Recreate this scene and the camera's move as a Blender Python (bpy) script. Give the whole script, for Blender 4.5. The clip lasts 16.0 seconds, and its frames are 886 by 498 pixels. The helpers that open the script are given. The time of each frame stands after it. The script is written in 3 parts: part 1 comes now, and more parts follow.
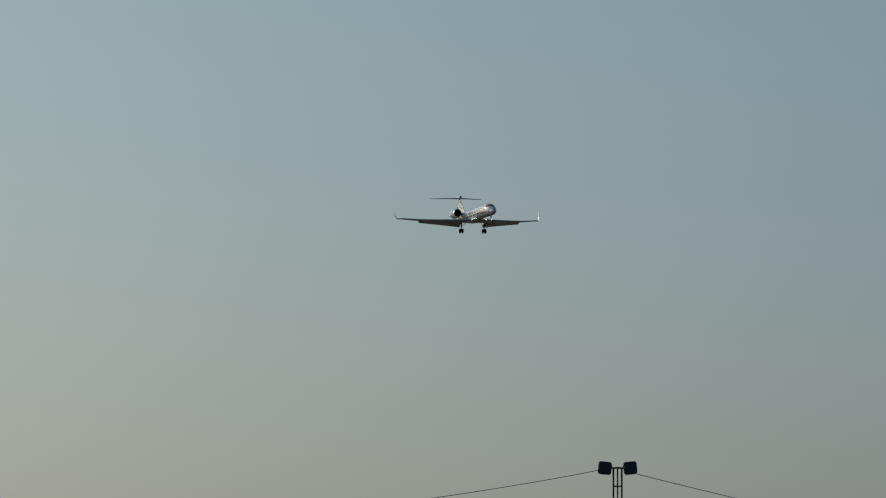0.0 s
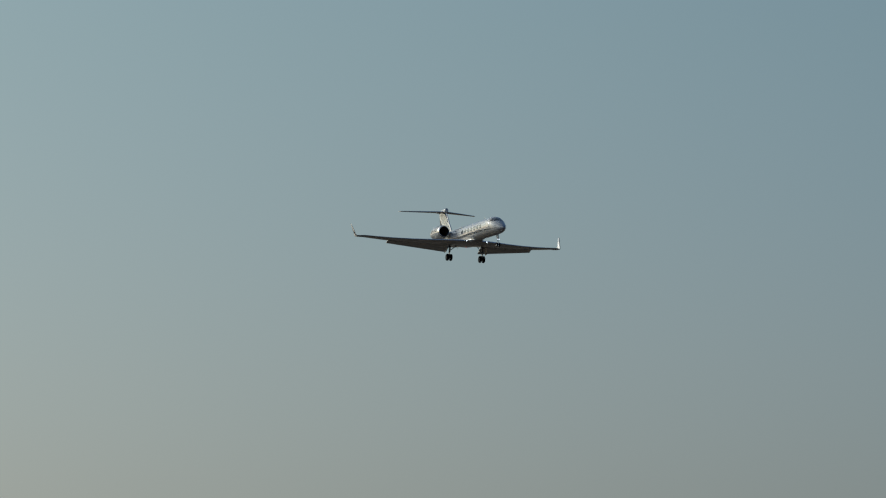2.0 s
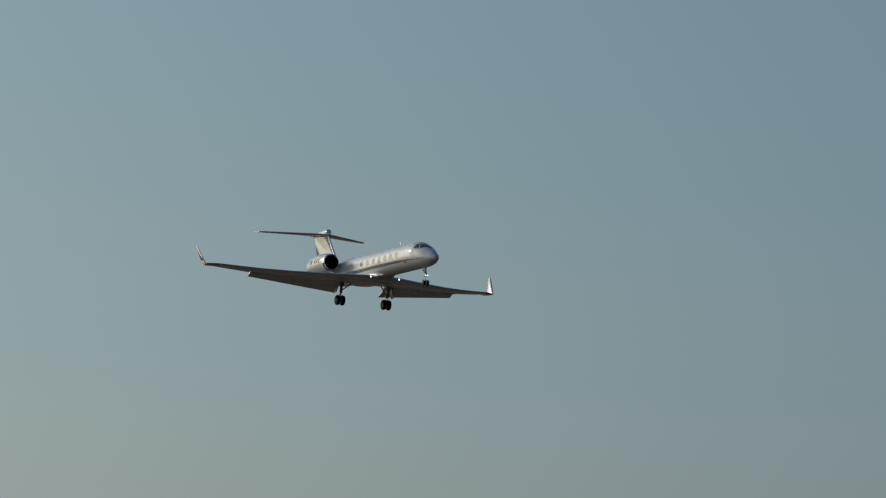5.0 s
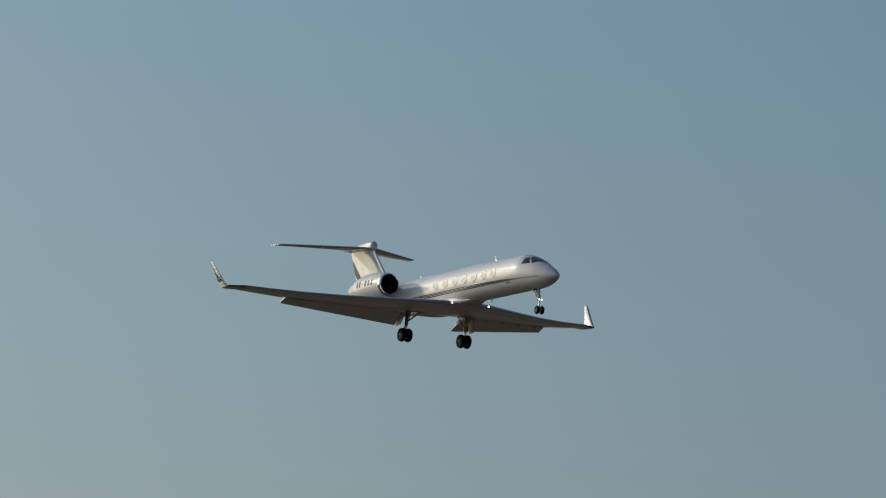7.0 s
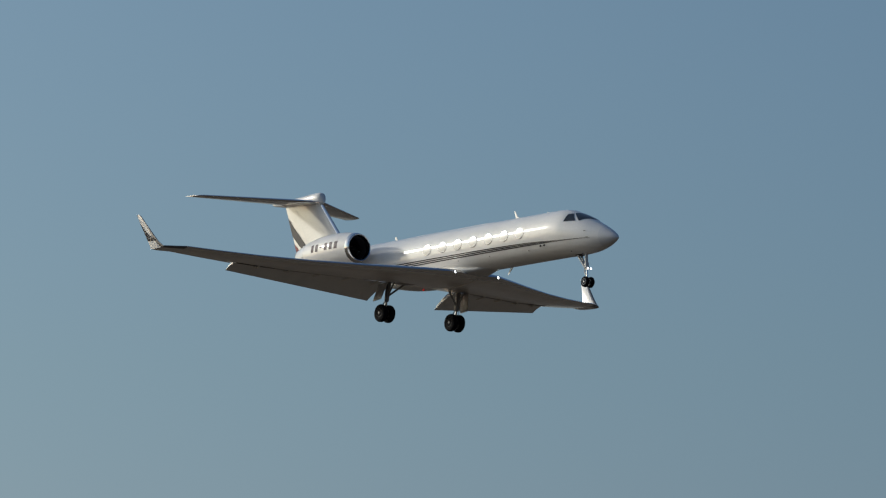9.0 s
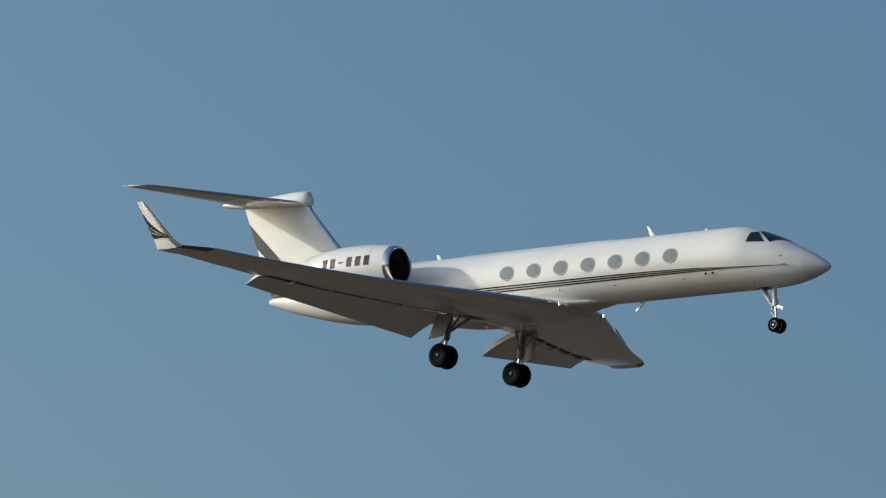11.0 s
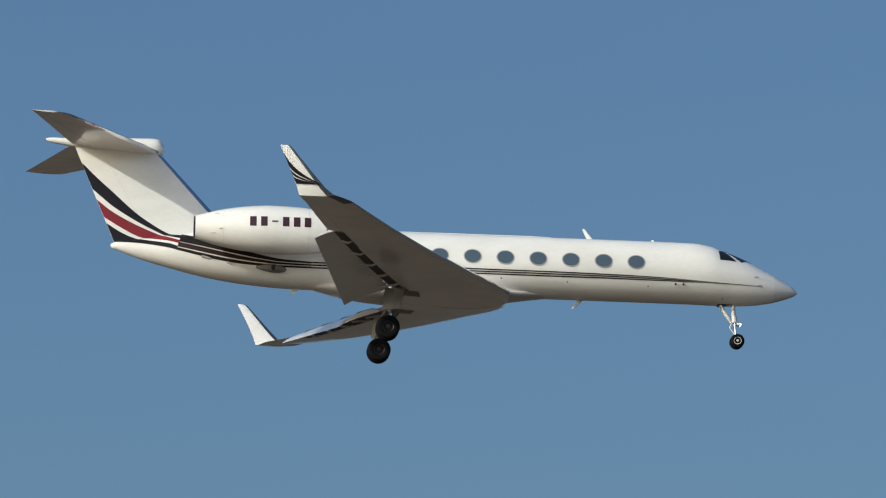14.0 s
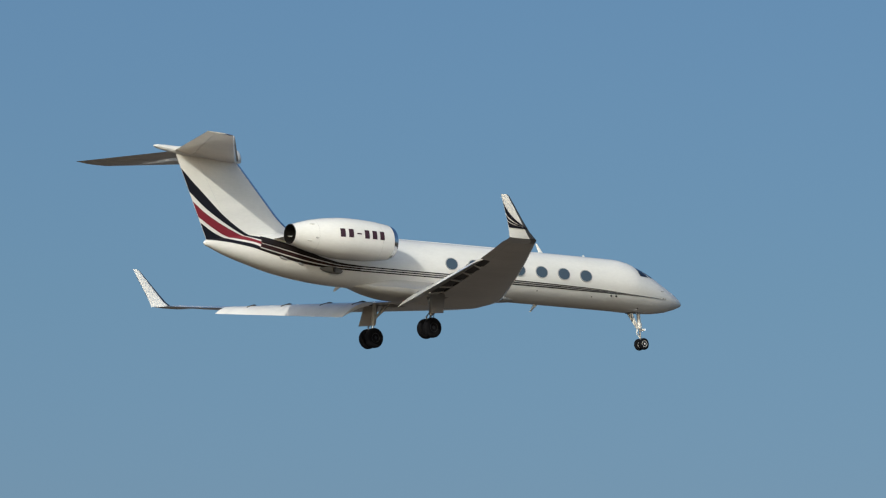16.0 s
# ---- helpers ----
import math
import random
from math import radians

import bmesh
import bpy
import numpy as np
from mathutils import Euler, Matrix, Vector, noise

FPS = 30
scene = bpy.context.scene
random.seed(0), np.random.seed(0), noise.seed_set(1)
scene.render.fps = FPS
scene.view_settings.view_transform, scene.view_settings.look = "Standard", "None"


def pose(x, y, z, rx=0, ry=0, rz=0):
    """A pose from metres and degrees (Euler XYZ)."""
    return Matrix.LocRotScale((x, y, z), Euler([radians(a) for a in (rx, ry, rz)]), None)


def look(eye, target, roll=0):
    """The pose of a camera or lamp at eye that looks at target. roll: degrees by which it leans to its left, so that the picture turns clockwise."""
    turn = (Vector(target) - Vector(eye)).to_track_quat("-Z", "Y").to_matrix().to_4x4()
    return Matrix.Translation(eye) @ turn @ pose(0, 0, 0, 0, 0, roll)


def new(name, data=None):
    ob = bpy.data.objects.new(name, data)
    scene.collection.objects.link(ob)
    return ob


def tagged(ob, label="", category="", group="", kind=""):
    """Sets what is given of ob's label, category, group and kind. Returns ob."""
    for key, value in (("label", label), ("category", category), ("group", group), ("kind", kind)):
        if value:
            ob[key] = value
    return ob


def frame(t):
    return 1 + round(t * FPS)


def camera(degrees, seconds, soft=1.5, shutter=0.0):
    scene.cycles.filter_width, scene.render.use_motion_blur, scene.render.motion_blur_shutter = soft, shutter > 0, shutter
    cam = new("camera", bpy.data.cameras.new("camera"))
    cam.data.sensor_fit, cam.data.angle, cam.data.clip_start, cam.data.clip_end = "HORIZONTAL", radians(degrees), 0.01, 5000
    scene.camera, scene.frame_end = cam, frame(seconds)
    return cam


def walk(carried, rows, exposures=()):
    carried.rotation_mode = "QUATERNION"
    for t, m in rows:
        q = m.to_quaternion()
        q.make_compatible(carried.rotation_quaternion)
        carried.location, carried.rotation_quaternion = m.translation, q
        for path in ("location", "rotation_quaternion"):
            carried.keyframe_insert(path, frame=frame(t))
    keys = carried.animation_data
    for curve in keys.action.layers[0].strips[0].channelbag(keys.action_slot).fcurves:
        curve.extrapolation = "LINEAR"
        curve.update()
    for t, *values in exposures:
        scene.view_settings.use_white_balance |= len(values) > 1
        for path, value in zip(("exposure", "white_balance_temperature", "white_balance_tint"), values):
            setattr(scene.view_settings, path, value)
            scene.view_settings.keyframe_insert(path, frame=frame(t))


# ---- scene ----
# A white twin-engined business jet on approach, followed by a camera that stands on a flat field.
cam = camera(8.153, 16.0, soft=1.2)
walk(cam, [
    (0.0, pose(0, 0, 1.7, 95.246, 0, 76.804)),
    (0.2, pose(0, 0, 1.7, 95.433, 0, 76.470)),
    (0.5, pose(0, 0, 1.7, 95.690, 0, 76.009)),
    (1.0, pose(0, 0, 1.7, 95.801, 0, 75.503)),
    (1.5, pose(0, 0, 1.7, 96.131, 0, 74.937)),
    (2.0, pose(0, 0, 1.7, 96.048, 0, 74.665)),
    (2.5, pose(0, 0, 1.7, 95.894, 0, 73.860)),
    (3.0, pose(0, 0, 1.7, 96.094, 0, 73.111)),
    (3.5, pose(0, 0, 1.7, 96.501, 0, 72.074)),
    (4.0, pose(0, 0, 1.7, 96.513, 0, 71.336)),
    (4.2, pose(0, 0, 1.7, 96.729, 0, 71.120)),
    (6.3, pose(0, 0, 1.7, 97.643, 0, 66.783)),
    (6.5, pose(0, 0, 1.7, 97.821, 0, 66.337)),
    (7.0, pose(0, 0, 1.7, 98.227, 0, 64.621)),
    (7.5, pose(0, 0, 1.7, 98.300, 0, 63.404)),
    (8.0, pose(0, 0, 1.7, 98.352, 0, 61.568)),
    (8.5, pose(0, 0, 1.7, 98.474, 0, 58.949)),
    (9.0, pose(0, 0, 1.7, 99.134, 0, 56.282)),
    (9.2, pose(0, 0, 1.7, 99.271, 0, 55.268)),
    (11.3, pose(0, 0, 1.7, 101.188, 0, 38.940)),
    (11.5, pose(0, 0, 1.7, 101.269, 0, 36.520)),
    (12.0, pose(0, 0, 1.7, 101.668, 0, 30.484)),
    (12.5, pose(0, 0, 1.7, 101.958, 0, 23.131)),
    (13.0, pose(0, 0, 1.7, 102.059, 0, 15.382)),
    (13.5, pose(0, 0, 1.7, 102.129, 0, 6.689)),
    (14.0, pose(0, 0, 1.7, 101.685, 0, -1.826)),
    (14.5, pose(0, 0, 1.7, 100.986, 0, -9.864)),
    (15.0, pose(0, 0, 1.7, 100.299, 0, -17.755)),
    (15.5, pose(0, 0, 1.7, 99.345, 0, -25.449)),
    (16.0, pose(0, 0, 1.7, 98.457, 0, -32.398)),
], exposures=[(0.0, -1.33, 5080, 1), (4.0, -1.26, 5230, 1), (7.0, -0.87, 5460, 5), (8.5, -0.71, 5440, 5), (9.2, -0.61, 5400, 5), (11.5, -0.12, 5460, 3), (12.5, 0.04, 5540, 3), (13.5, 0.04, 5540, 3), (14.5, 0.08, 5540, 3), (15.0, 0.06, 5540, 3), (16.0, -0.07, 5480, 3)])

# ---- light ----
SUN = Vector((-0.762, -0.527, 0.376)).normalized()
world = bpy.data.worlds.new("sky")
scene.world = world
world.use_nodes = True
wn = world.node_tree.nodes
sky = wn.new("ShaderNodeTexSky")
sky.sky_type = "NISHITA"
sky.sun_disc = False
sky.sun_elevation = math.asin(SUN.z)
sky.sun_rotation = math.atan2(SUN.x, SUN.y)
sky.altitude = 0
sky.air_density = 1.0
sky.dust_density = 2.5
sky.ozone_density = 1.5
wn["Background"].inputs["Strength"].default_value = 0.066
wl = world.node_tree.links
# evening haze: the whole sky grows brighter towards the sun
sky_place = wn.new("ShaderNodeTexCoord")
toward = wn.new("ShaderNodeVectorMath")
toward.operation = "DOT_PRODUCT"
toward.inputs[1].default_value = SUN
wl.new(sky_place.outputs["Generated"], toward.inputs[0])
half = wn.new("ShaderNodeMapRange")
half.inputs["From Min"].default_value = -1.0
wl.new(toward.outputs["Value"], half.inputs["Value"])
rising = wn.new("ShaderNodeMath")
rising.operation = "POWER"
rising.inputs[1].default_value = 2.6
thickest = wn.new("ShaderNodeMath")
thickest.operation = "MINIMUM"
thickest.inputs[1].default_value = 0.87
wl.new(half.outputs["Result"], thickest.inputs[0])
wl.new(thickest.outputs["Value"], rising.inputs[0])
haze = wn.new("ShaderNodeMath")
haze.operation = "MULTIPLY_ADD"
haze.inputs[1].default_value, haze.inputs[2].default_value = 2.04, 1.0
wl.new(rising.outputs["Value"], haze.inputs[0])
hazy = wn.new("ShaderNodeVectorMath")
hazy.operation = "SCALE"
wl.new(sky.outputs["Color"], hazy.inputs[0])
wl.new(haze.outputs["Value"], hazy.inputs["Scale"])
# the haze is warm near the sun and clears to blue away from it
warmth = wn.new("ShaderNodeValToRGB")
warmth.color_ramp.elements[0].position, warmth.color_ramp.elements[0].color = 0.40, (0.945, 1.0, 1.13, 1)
warmth.color_ramp.elements[1].position, warmth.color_ramp.elements[1].color = 0.90, (1.07, 1.0, 0.87, 1)
wl.new(half.outputs["Result"], warmth.inputs["Fac"])
# a grey veil of dust lies low over the horizon
height = wn.new("ShaderNodeSeparateXYZ")
wl.new(sky_place.outputs["Generated"], height.inputs["Vector"])
veil = wn.new("ShaderNodeValToRGB")
veil.color_ramp.elements[0].position, veil.color_ramp.elements[0].color = 0.03, (1.03, 1.0, 1.15, 1)
veil.color_ramp.elements[1].position, veil.color_ramp.elements[1].color = 0.30, (1.0, 1.0, 1.0, 1)
for place, tint in ((0.085, (1.025, 1.0, 1.045, 1)), (0.14, (0.985, 1.0, 0.96, 1)), (0.20, (0.98, 1.0, 0.96, 1))):
    veil.color_ramp.elements.new(place).color = tint
wl.new(height.outputs["Z"], veil.inputs["Fac"])
tints = wn.new("ShaderNodeVectorMath")
tints.operation = "MULTIPLY"
wl.new(warmth.outputs["Color"], tints.inputs[0])
wl.new(veil.outputs["Color"], tints.inputs[1])
tinted = wn.new("ShaderNodeVectorMath")
tinted.operation = "MULTIPLY"
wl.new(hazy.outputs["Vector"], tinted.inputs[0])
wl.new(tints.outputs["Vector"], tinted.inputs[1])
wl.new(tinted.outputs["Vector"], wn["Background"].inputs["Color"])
sun = new("sun", bpy.data.lights.new("sun", "SUN"))
sun.data.energy, sun.data.angle, sun.data.color = 2.95, radians(0.53), (1.0, 0.855, 0.67)
sun.matrix_basis = look(SUN * 50, (0, 0, 0))


# ---- materials ----
def material(name, color, rough=0.4, metal=0.0, coat=0.0, vary=0.06, scale=1.2, fine=14.0, bump=0.0, glow=0.0, spec=0.5, sheen=0.14):
    m = bpy.data.materials.new(name)
    m.use_nodes = True
    n, k = m.node_tree.nodes, m.node_tree.links
    b = n["Principled BSDF"]
    b.inputs["Roughness"].default_value, b.inputs["Metallic"].default_value = rough, metal
    b.inputs["Coat Weight"].default_value, b.inputs["Coat Roughness"].default_value = coat, sheen
    b.inputs["Specular IOR Level"].default_value = spec
    b.inputs["Base Color"].default_value = (*color, 1)
    if glow:
        b.inputs["Emission Color"].default_value, b.inputs["Emission Strength"].default_value = (*color, 1), glow
    if vary:
        co = n.new("ShaderNodeTexCoord")
        big, small = n.new("ShaderNodeTexNoise"), n.new("ShaderNodeTexNoise")
        big.inputs["Scale"].default_value, small.inputs["Scale"].default_value = scale, fine
        big.inputs["Detail"].default_value, small.inputs["Detail"].default_value = 5, 3
        stretch = n.new("ShaderNodeMapping")
        stretch.inputs["Scale"].default_value = (0.35, 1, 1)
        k.new(co.outputs["Object"], stretch.inputs["Vector"])
        add = n.new("ShaderNodeMath")
        add.operation = "MULTIPLY_ADD"
        add.inputs[1].default_value = 0.4
        for tex in (big, small):
            k.new(stretch.outputs["Vector"], tex.inputs["Vector"])
        k.new(small.outputs["Fac"], add.inputs[0])
        k.new(big.outputs["Fac"], add.inputs[2])
        ramp = n.new("ShaderNodeMapRange")
        ramp.inputs["From Min"].default_value, ramp.inputs["From Max"].default_value = 0.35, 1.0
        ramp.inputs["To Min"].default_value, ramp.inputs["To Max"].default_value = 1 - vary * 1.6, 1 + vary * 0.6
        k.new(add.outputs["Value"], ramp.inputs["Value"])
        mix = n.new("ShaderNodeVectorMath")
        mix.operation = "SCALE"
        mix.inputs[0].default_value = color
        k.new(ramp.outputs["Result"], mix.inputs["Scale"])
        k.new(mix.outputs["Vector"], b.inputs["Base Color"])
        rr = n.new("ShaderNodeMapRange")
        rr.inputs["To Min"].default_value, rr.inputs["To Max"].default_value = rough * 0.8, min(1, rough * 1.25)
        k.new(big.outputs["Fac"], rr.inputs["Value"])
        k.new(rr.outputs["Result"], b.inputs["Roughness"])
        if bump:
            bp = n.new("ShaderNodeBump")
            bp.inputs["Strength"].default_value, bp.inputs["Distance"].default_value = bump, 0.02
            k.new(add.outputs["Value"], bp.inputs["Height"])
            k.new(bp.outputs["Normal"], b.inputs["Normal"])
    return m


WHITE = material("white_paint", (0.79, 0.78, 0.76), 0.5, 0, 0.8, 0.09, spec=0.15, sheen=0.09)
TIPM = material("winglet_white_paint", (0.80, 0.79, 0.77), 0.5, 0, 1.0, 0.04, spec=0.15, sheen=0.16)
# plain grey on small fittings; on the belly fairing, white with shade painted in
BELLY = material("light_grey_and_shaded_white", (0.56, 0.55, 0.53), 0.35, 0, 0.3, 0.08)
WINGM = material("wing_grey_paint", (0.80, 0.75, 0.69), 0.4, 0, 0.9, 0.13, 0.7, 6.0, sheen=0.07)
RADOME = material("radome_grey_paint", (0.67, 0.67, 0.67), 0.35, 0, 0.3, 0.06)
ALU = material("polished_metal", (0.80, 0.80, 0.80), 0.14, 1.0, 0, 0.05)
STEEL = material("gear_paint", (0.27, 0.26, 0.25), 0.5, 0.1, 0, 0.16, 3)
NOSEM = material("white_gear_paint", (0.70, 0.69, 0.67), 0.4, 0, 0.2, 0.12, 3)
DOORM = material("gear_door_grey", (0.40, 0.38, 0.36), 0.5, 0, 0, 0.14, 3)
# paints the shade inside duct, bay and scoop; the hydraulic lines are black
DARK = material("dark_hose_and_cavity_shade", (0.02, 0.02, 0.022), 0.6, 0, 0, 0.1)
SOOT = material("exhaust_metal", (0.035, 0.032, 0.03), 0.4, 0.8, 0, 0.15)
TYRE = material("tyre_rubber", (0.007, 0.007, 0.009), 0.8, 0, 0, 0.15, 3, spec=0.08)
FLAPM = material("flap_paint", (0.79, 0.77, 0.74), 0.4, 0, 0.8, 0.08, sheen=0.07)
NAVY = material("navy_paint", (0.010, 0.010, 0.016), 0.45, 0, 0.0, 0.06, spec=0.2)
RED = material("dark_red_paint", (0.19, 0.022, 0.035), 0.45, 0, 0.0, 0.06, spec=0.2)
BROWN = material("brown_black_paint", (0.014, 0.011, 0.012), 0.45, 0, 0.0, 0.06, spec=0.2)
MAROON = material("dark_maroon_paint", (0.026, 0.012, 0.014), 0.45, 0, 0.0, 0.06, spec=0.2)
FRAMEM = material("window_frame_grey", (0.36, 0.36, 0.36), 0.4, 0, 0.2, 0.06)
INK = material("dark_plum_marking", (0.045, 0.020, 0.032), 0.45, 0, 0.0, 0.06, spec=0.2)
RIM = material("dark_wheel_rim", (0.022, 0.022, 0.024), 0.45, 0.5, 0, 0.15, 3)
# the blue base colour stands in for sky reflected by the panes
GLASS = material("window_glass_painted_sky", (0.064, 0.090, 0.122), 0.14, 0, 0.0, 0.0, spec=1.0)
SCREEN = material("windscreen_glass", (0.012, 0.013, 0.015), 0.07, 0, 0.0, 0.0, spec=0.8)
LAMP = material("landing_light_glow", (1.0, 0.93, 0.82), 0.3, 0, 0, 0, glow=9)
TAXI = material("taxi_light_glow", (1.0, 0.90, 0.85), 0.3, 0, 0, 0, glow=4)
BEACON = material("red_beacon", (0.9, 0.03, 0.02), 0.3, 0, 0, 0, glow=0.6)
GROUND = material("dry_grass_soil", (0.108, 0.088, 0.066), 0.95, 0, 0, 0.35, 0.02, 1.7, spec=0.1)
LAMPBOX = material("floodlight_housing", (0.065, 0.065, 0.066), 0.5, 0, 0, 0.1, 4)
SCOOPM = material("bare_scoop_grey", (0.17, 0.16, 0.15), 0.4, 0.2, 0, 0.2, 4)
# winglet edge metal with its dark reflection put into the base colour
DARKEDGE = material("edge_metal_dark_reflection", (0.20, 0.20, 0.205), 0.35, 0.8, 0, 0.2, 3)
WELLM = material("wheel_well_shade_grey", (0.26, 0.24, 0.22), 0.6, 0, 0, 0.3, 3)
# the flap brackets' grey; on cove and spar it paints the slot's shade
COVE = material("bracket_grey_and_cove_shade", (0.07, 0.068, 0.065), 0.6, 0, 0, 0.2)
CABLE = material("grey_cable_sheath", (0.50, 0.49, 0.47), 0.6, 0, 0, 0.15, 3)
MASTM = material("dark_galvanised_steel", (0.05, 0.05, 0.05), 0.5, 0.6, 0, 0.15, 3)


# ---- building helpers ----
def part(name, bm, mat, parent, label="", smooth=True):
    bmesh.ops.recalc_face_normals(bm, faces=bm.faces)
    me = bpy.data.meshes.new(name)
    for f in bm.faces:
        f.smooth = smooth
    bm.to_mesh(me)
    bm.free()
    for mm in (mat if isinstance(mat, (list, tuple)) else [mat]):
        me.materials.append(mm)
    if smooth:
        me.set_sharp_from_angle(angle=radians(38))
    ob = new(name, me)
    ob.parent = parent
    if label:
        tagged(ob, label)
    return ob


def loft(bm, rings, caps=(True, True), close=True, mats=None):
    """Skin over rings of equal count."""
    vs = [[bm.verts.new(p) for p in r] for r in rings]
    n = len(rings[0])
    for a, b in zip(vs, vs[1:]):
        for i in range(n if close else n - 1):
            j = (i + 1) % n
            f = bm.faces.new((a[i], a[j], b[j], b[i]))
            if mats:
                f.material_index = mats(i)
    if caps[0]:
        bm.faces.new(vs[0])
    if caps[1]:
        bm.faces.new(vs[-1][::-1])
    return bm


def tube(bm, pts, radii, n=12, caps=(True, True)):
    """A round bar along points with a radius each."""
    pts = [Vector(p) for p in pts]
    rings = []
    for i, p in enumerate(pts):
        d = (pts[min(i + 1, len(pts) - 1)] - pts[max(i - 1, 0)]).normalized()
        u = d.cross(Vector((0.13, 0.31, 0.94)) if abs(d.z) < 0.9 else Vector((1, 0, 0))).normalized()
        v = d.cross(u)
        r = radii[i] if isinstance(radii, (list, tuple)) else radii
        rings.append([p + u * r * math.cos(2 * math.pi * k / n) + v * r * math.sin(2 * math.pi * k / n) for k in range(n)])
    return loft(bm, rings, caps)


def slab(bm, corners, thick):
    """A plate with a bevelled rim from corners in one plane, thickened along its normal."""
    c = [Vector(p) for p in corners]
    nrm = (c[1] - c[0]).cross(c[2] - c[0]).normalized()
    mid = sum(c, Vector()) / len(c)
    rings = []
    for off, s in ((-0.5, 0.97), (-0.3, 1.0), (0.3, 1.0), (0.5, 0.97)):
        rings.append([mid + (p - mid) * s + nrm * thick * off for p in c])
    return loft(bm, rings)


def curve(table, x):
    """Smooth interpolation of a table of (x, a, b, ...), rising in x."""
    t = np.array(table, float)
    xs = t[:, 0]
    i = int(np.clip(np.searchsorted(xs, x) - 1, 0, len(xs) - 2))
    h = xs[i + 1] - xs[i]
    u = min(max((x - xs[i]) / h, 0), 1)

    def slope(j):
        if j == 0:
            return (t[1] - t[0]) / (xs[1] - xs[0])
        if j == len(xs) - 1:
            return (t[-1] - t[-2]) / (xs[-1] - xs[-2])
        a, b = (t[j] - t[j - 1]) / (xs[j] - xs[j - 1]), (t[j + 1] - t[j]) / (xs[j + 1] - xs[j])
        return np.where(a * b > 0, 2 * a * b / np.where(np.abs(a + b) < 1e-9, 1, a + b), 0)

    m0, m1 = slope(i) * h, slope(i + 1) * h
    return ((2 * u**3 - 3 * u**2 + 1) * t[i] + (u**3 - 2 * u**2 + u) * m0 + (3 * u**2 - 2 * u**3) * t[i + 1] + (u**3 - u**2) * m1)[1:]


def naca(u):
    return 5 * (0.2969 * math.sqrt(max(u, 0)) - 0.126 * u - 0.3516 * u**2 + 0.2843 * u**3 - 0.1036 * u**4)


def foil(le, te, up, thick, u0=0.0, u1=1.0, n=12, low=1.0, camber=0.0):
    """A wing section from the leading to the trailing edge, cut to the stretch u0..u1 of its chord."""
    le, te, up = Vector(le), Vector(te), Vector(up).normalized()
    c = (te - le).length
    us = [u0 + (u1 - u0) * (1 - math.cos(math.pi * i / n)) / 2 for i in range(n + 1)]
    bow = [le + (te - le) * u + up * c * camber * 4 * u * (1 - u) for u in us]
    top = [p + up * c * thick * naca(u) for p, u in zip(bow, us)]
    bot = [p - up * c * thick * low * naca(u) for p, u in zip(bow, us)]
    if u0 == 0:
        return top[::-1] + bot[1:]
    return top[::-1] + bot


# ---- the setting ----
bm = bmesh.new()
G = 24
gv = [[bm.verts.new((-6000 + 500 * i, -6000 + 500 * j, 0.0)) for j in range(G + 1)] for i in range(G + 1)]
for i in range(G):
    for j in range(G):
        bm.faces.new((gv[i][j], gv[i + 1][j], gv[i + 1][j + 1], gv[i][j + 1]))
ground = part("ground", bm, GROUND, None)
tagged(ground, "flat dry grass field under the approach path", "ground", kind="structure")


# ---- floodlight mast ----
def floodlight_mast(foot, yaw, top):
    mast = new("floodlight_mast")
    mast.matrix_basis = pose(foot[0], foot[1], 0, 0, 0, yaw)
    half = 0.13
    for sx in (-1, 1):
        for sy in (-1, 1):
            part("leg", tube(bmesh.new(), [(sx * half * 1.25, sy * half, 0), (sx * half, sy * half, top)], 0.028, 8), MASTM, mast)
    part("leg", tube(bmesh.new(), [(0, -half, 0), (0, -half, top)], 0.024, 8), MASTM, mast)
    z = 0.6
    while z < top - 0.05:
        for a, b in (((-1, -1), (1, -1)), ((1, -1), (1, 1)), ((1, 1), (-1, 1)), ((-1, 1), (-1, -1))):
            part("rung", tube(bmesh.new(), [(a[0] * half, a[1] * half, z), (b[0] * half, b[1] * half, z)], 0.016, 6), MASTM, mast)
        z += 0.72
    part("crossarm", tube(bmesh.new(), [(-0.34, 0, top + 0.02), (0, 0, top + 0.04), (0.34, 0, top + 0.02)], 0.03, 8), MASTM, mast)
    for s in (-1, 1):
        bm = bmesh.new()
        rings = []
        for y, w, h in ((-0.17, 0.19, 0.17), (-0.14, 0.215, 0.2), (0.1, 0.215, 0.2), (0.2, 0.14, 0.12)):
            ring = []
            for k in range(16):
                a = 2 * math.pi * (k + 0.5) / 16
                q = lambda v: math.copysign(abs(v) ** 0.35, v)
                px, pz, tilt = w * q(math.cos(a)), h * q(math.sin(a)), -s * radians(6)
                ring.append((s * 0.40 + px * math.cos(tilt) + pz * math.sin(tilt), y, top + 0.03 - px * math.sin(tilt) + pz * math.cos(tilt)))
            rings.append(ring)
        box = part("floodlight", loft(bm, rings), LAMPBOX, mast, "square black floodlight head")
        bm = bmesh.new()
        part("bracket", tube(bm, [(s * 0.16, 0, top + 0.03), (s * 0.2, 0, top + 0.14), (s * 0.3, 0, top + 0.15)], 0.018, 6), BELLY, box, "pale bracket")
    tagged(mast, "slim dark lattice mast with two floodlights on top", "lamp mast")
    return mast


MAST = (-188.52, 49.83)
MAST_TOP = 12.66
floodlight_mast(MAST, 75.0, MAST_TOP)


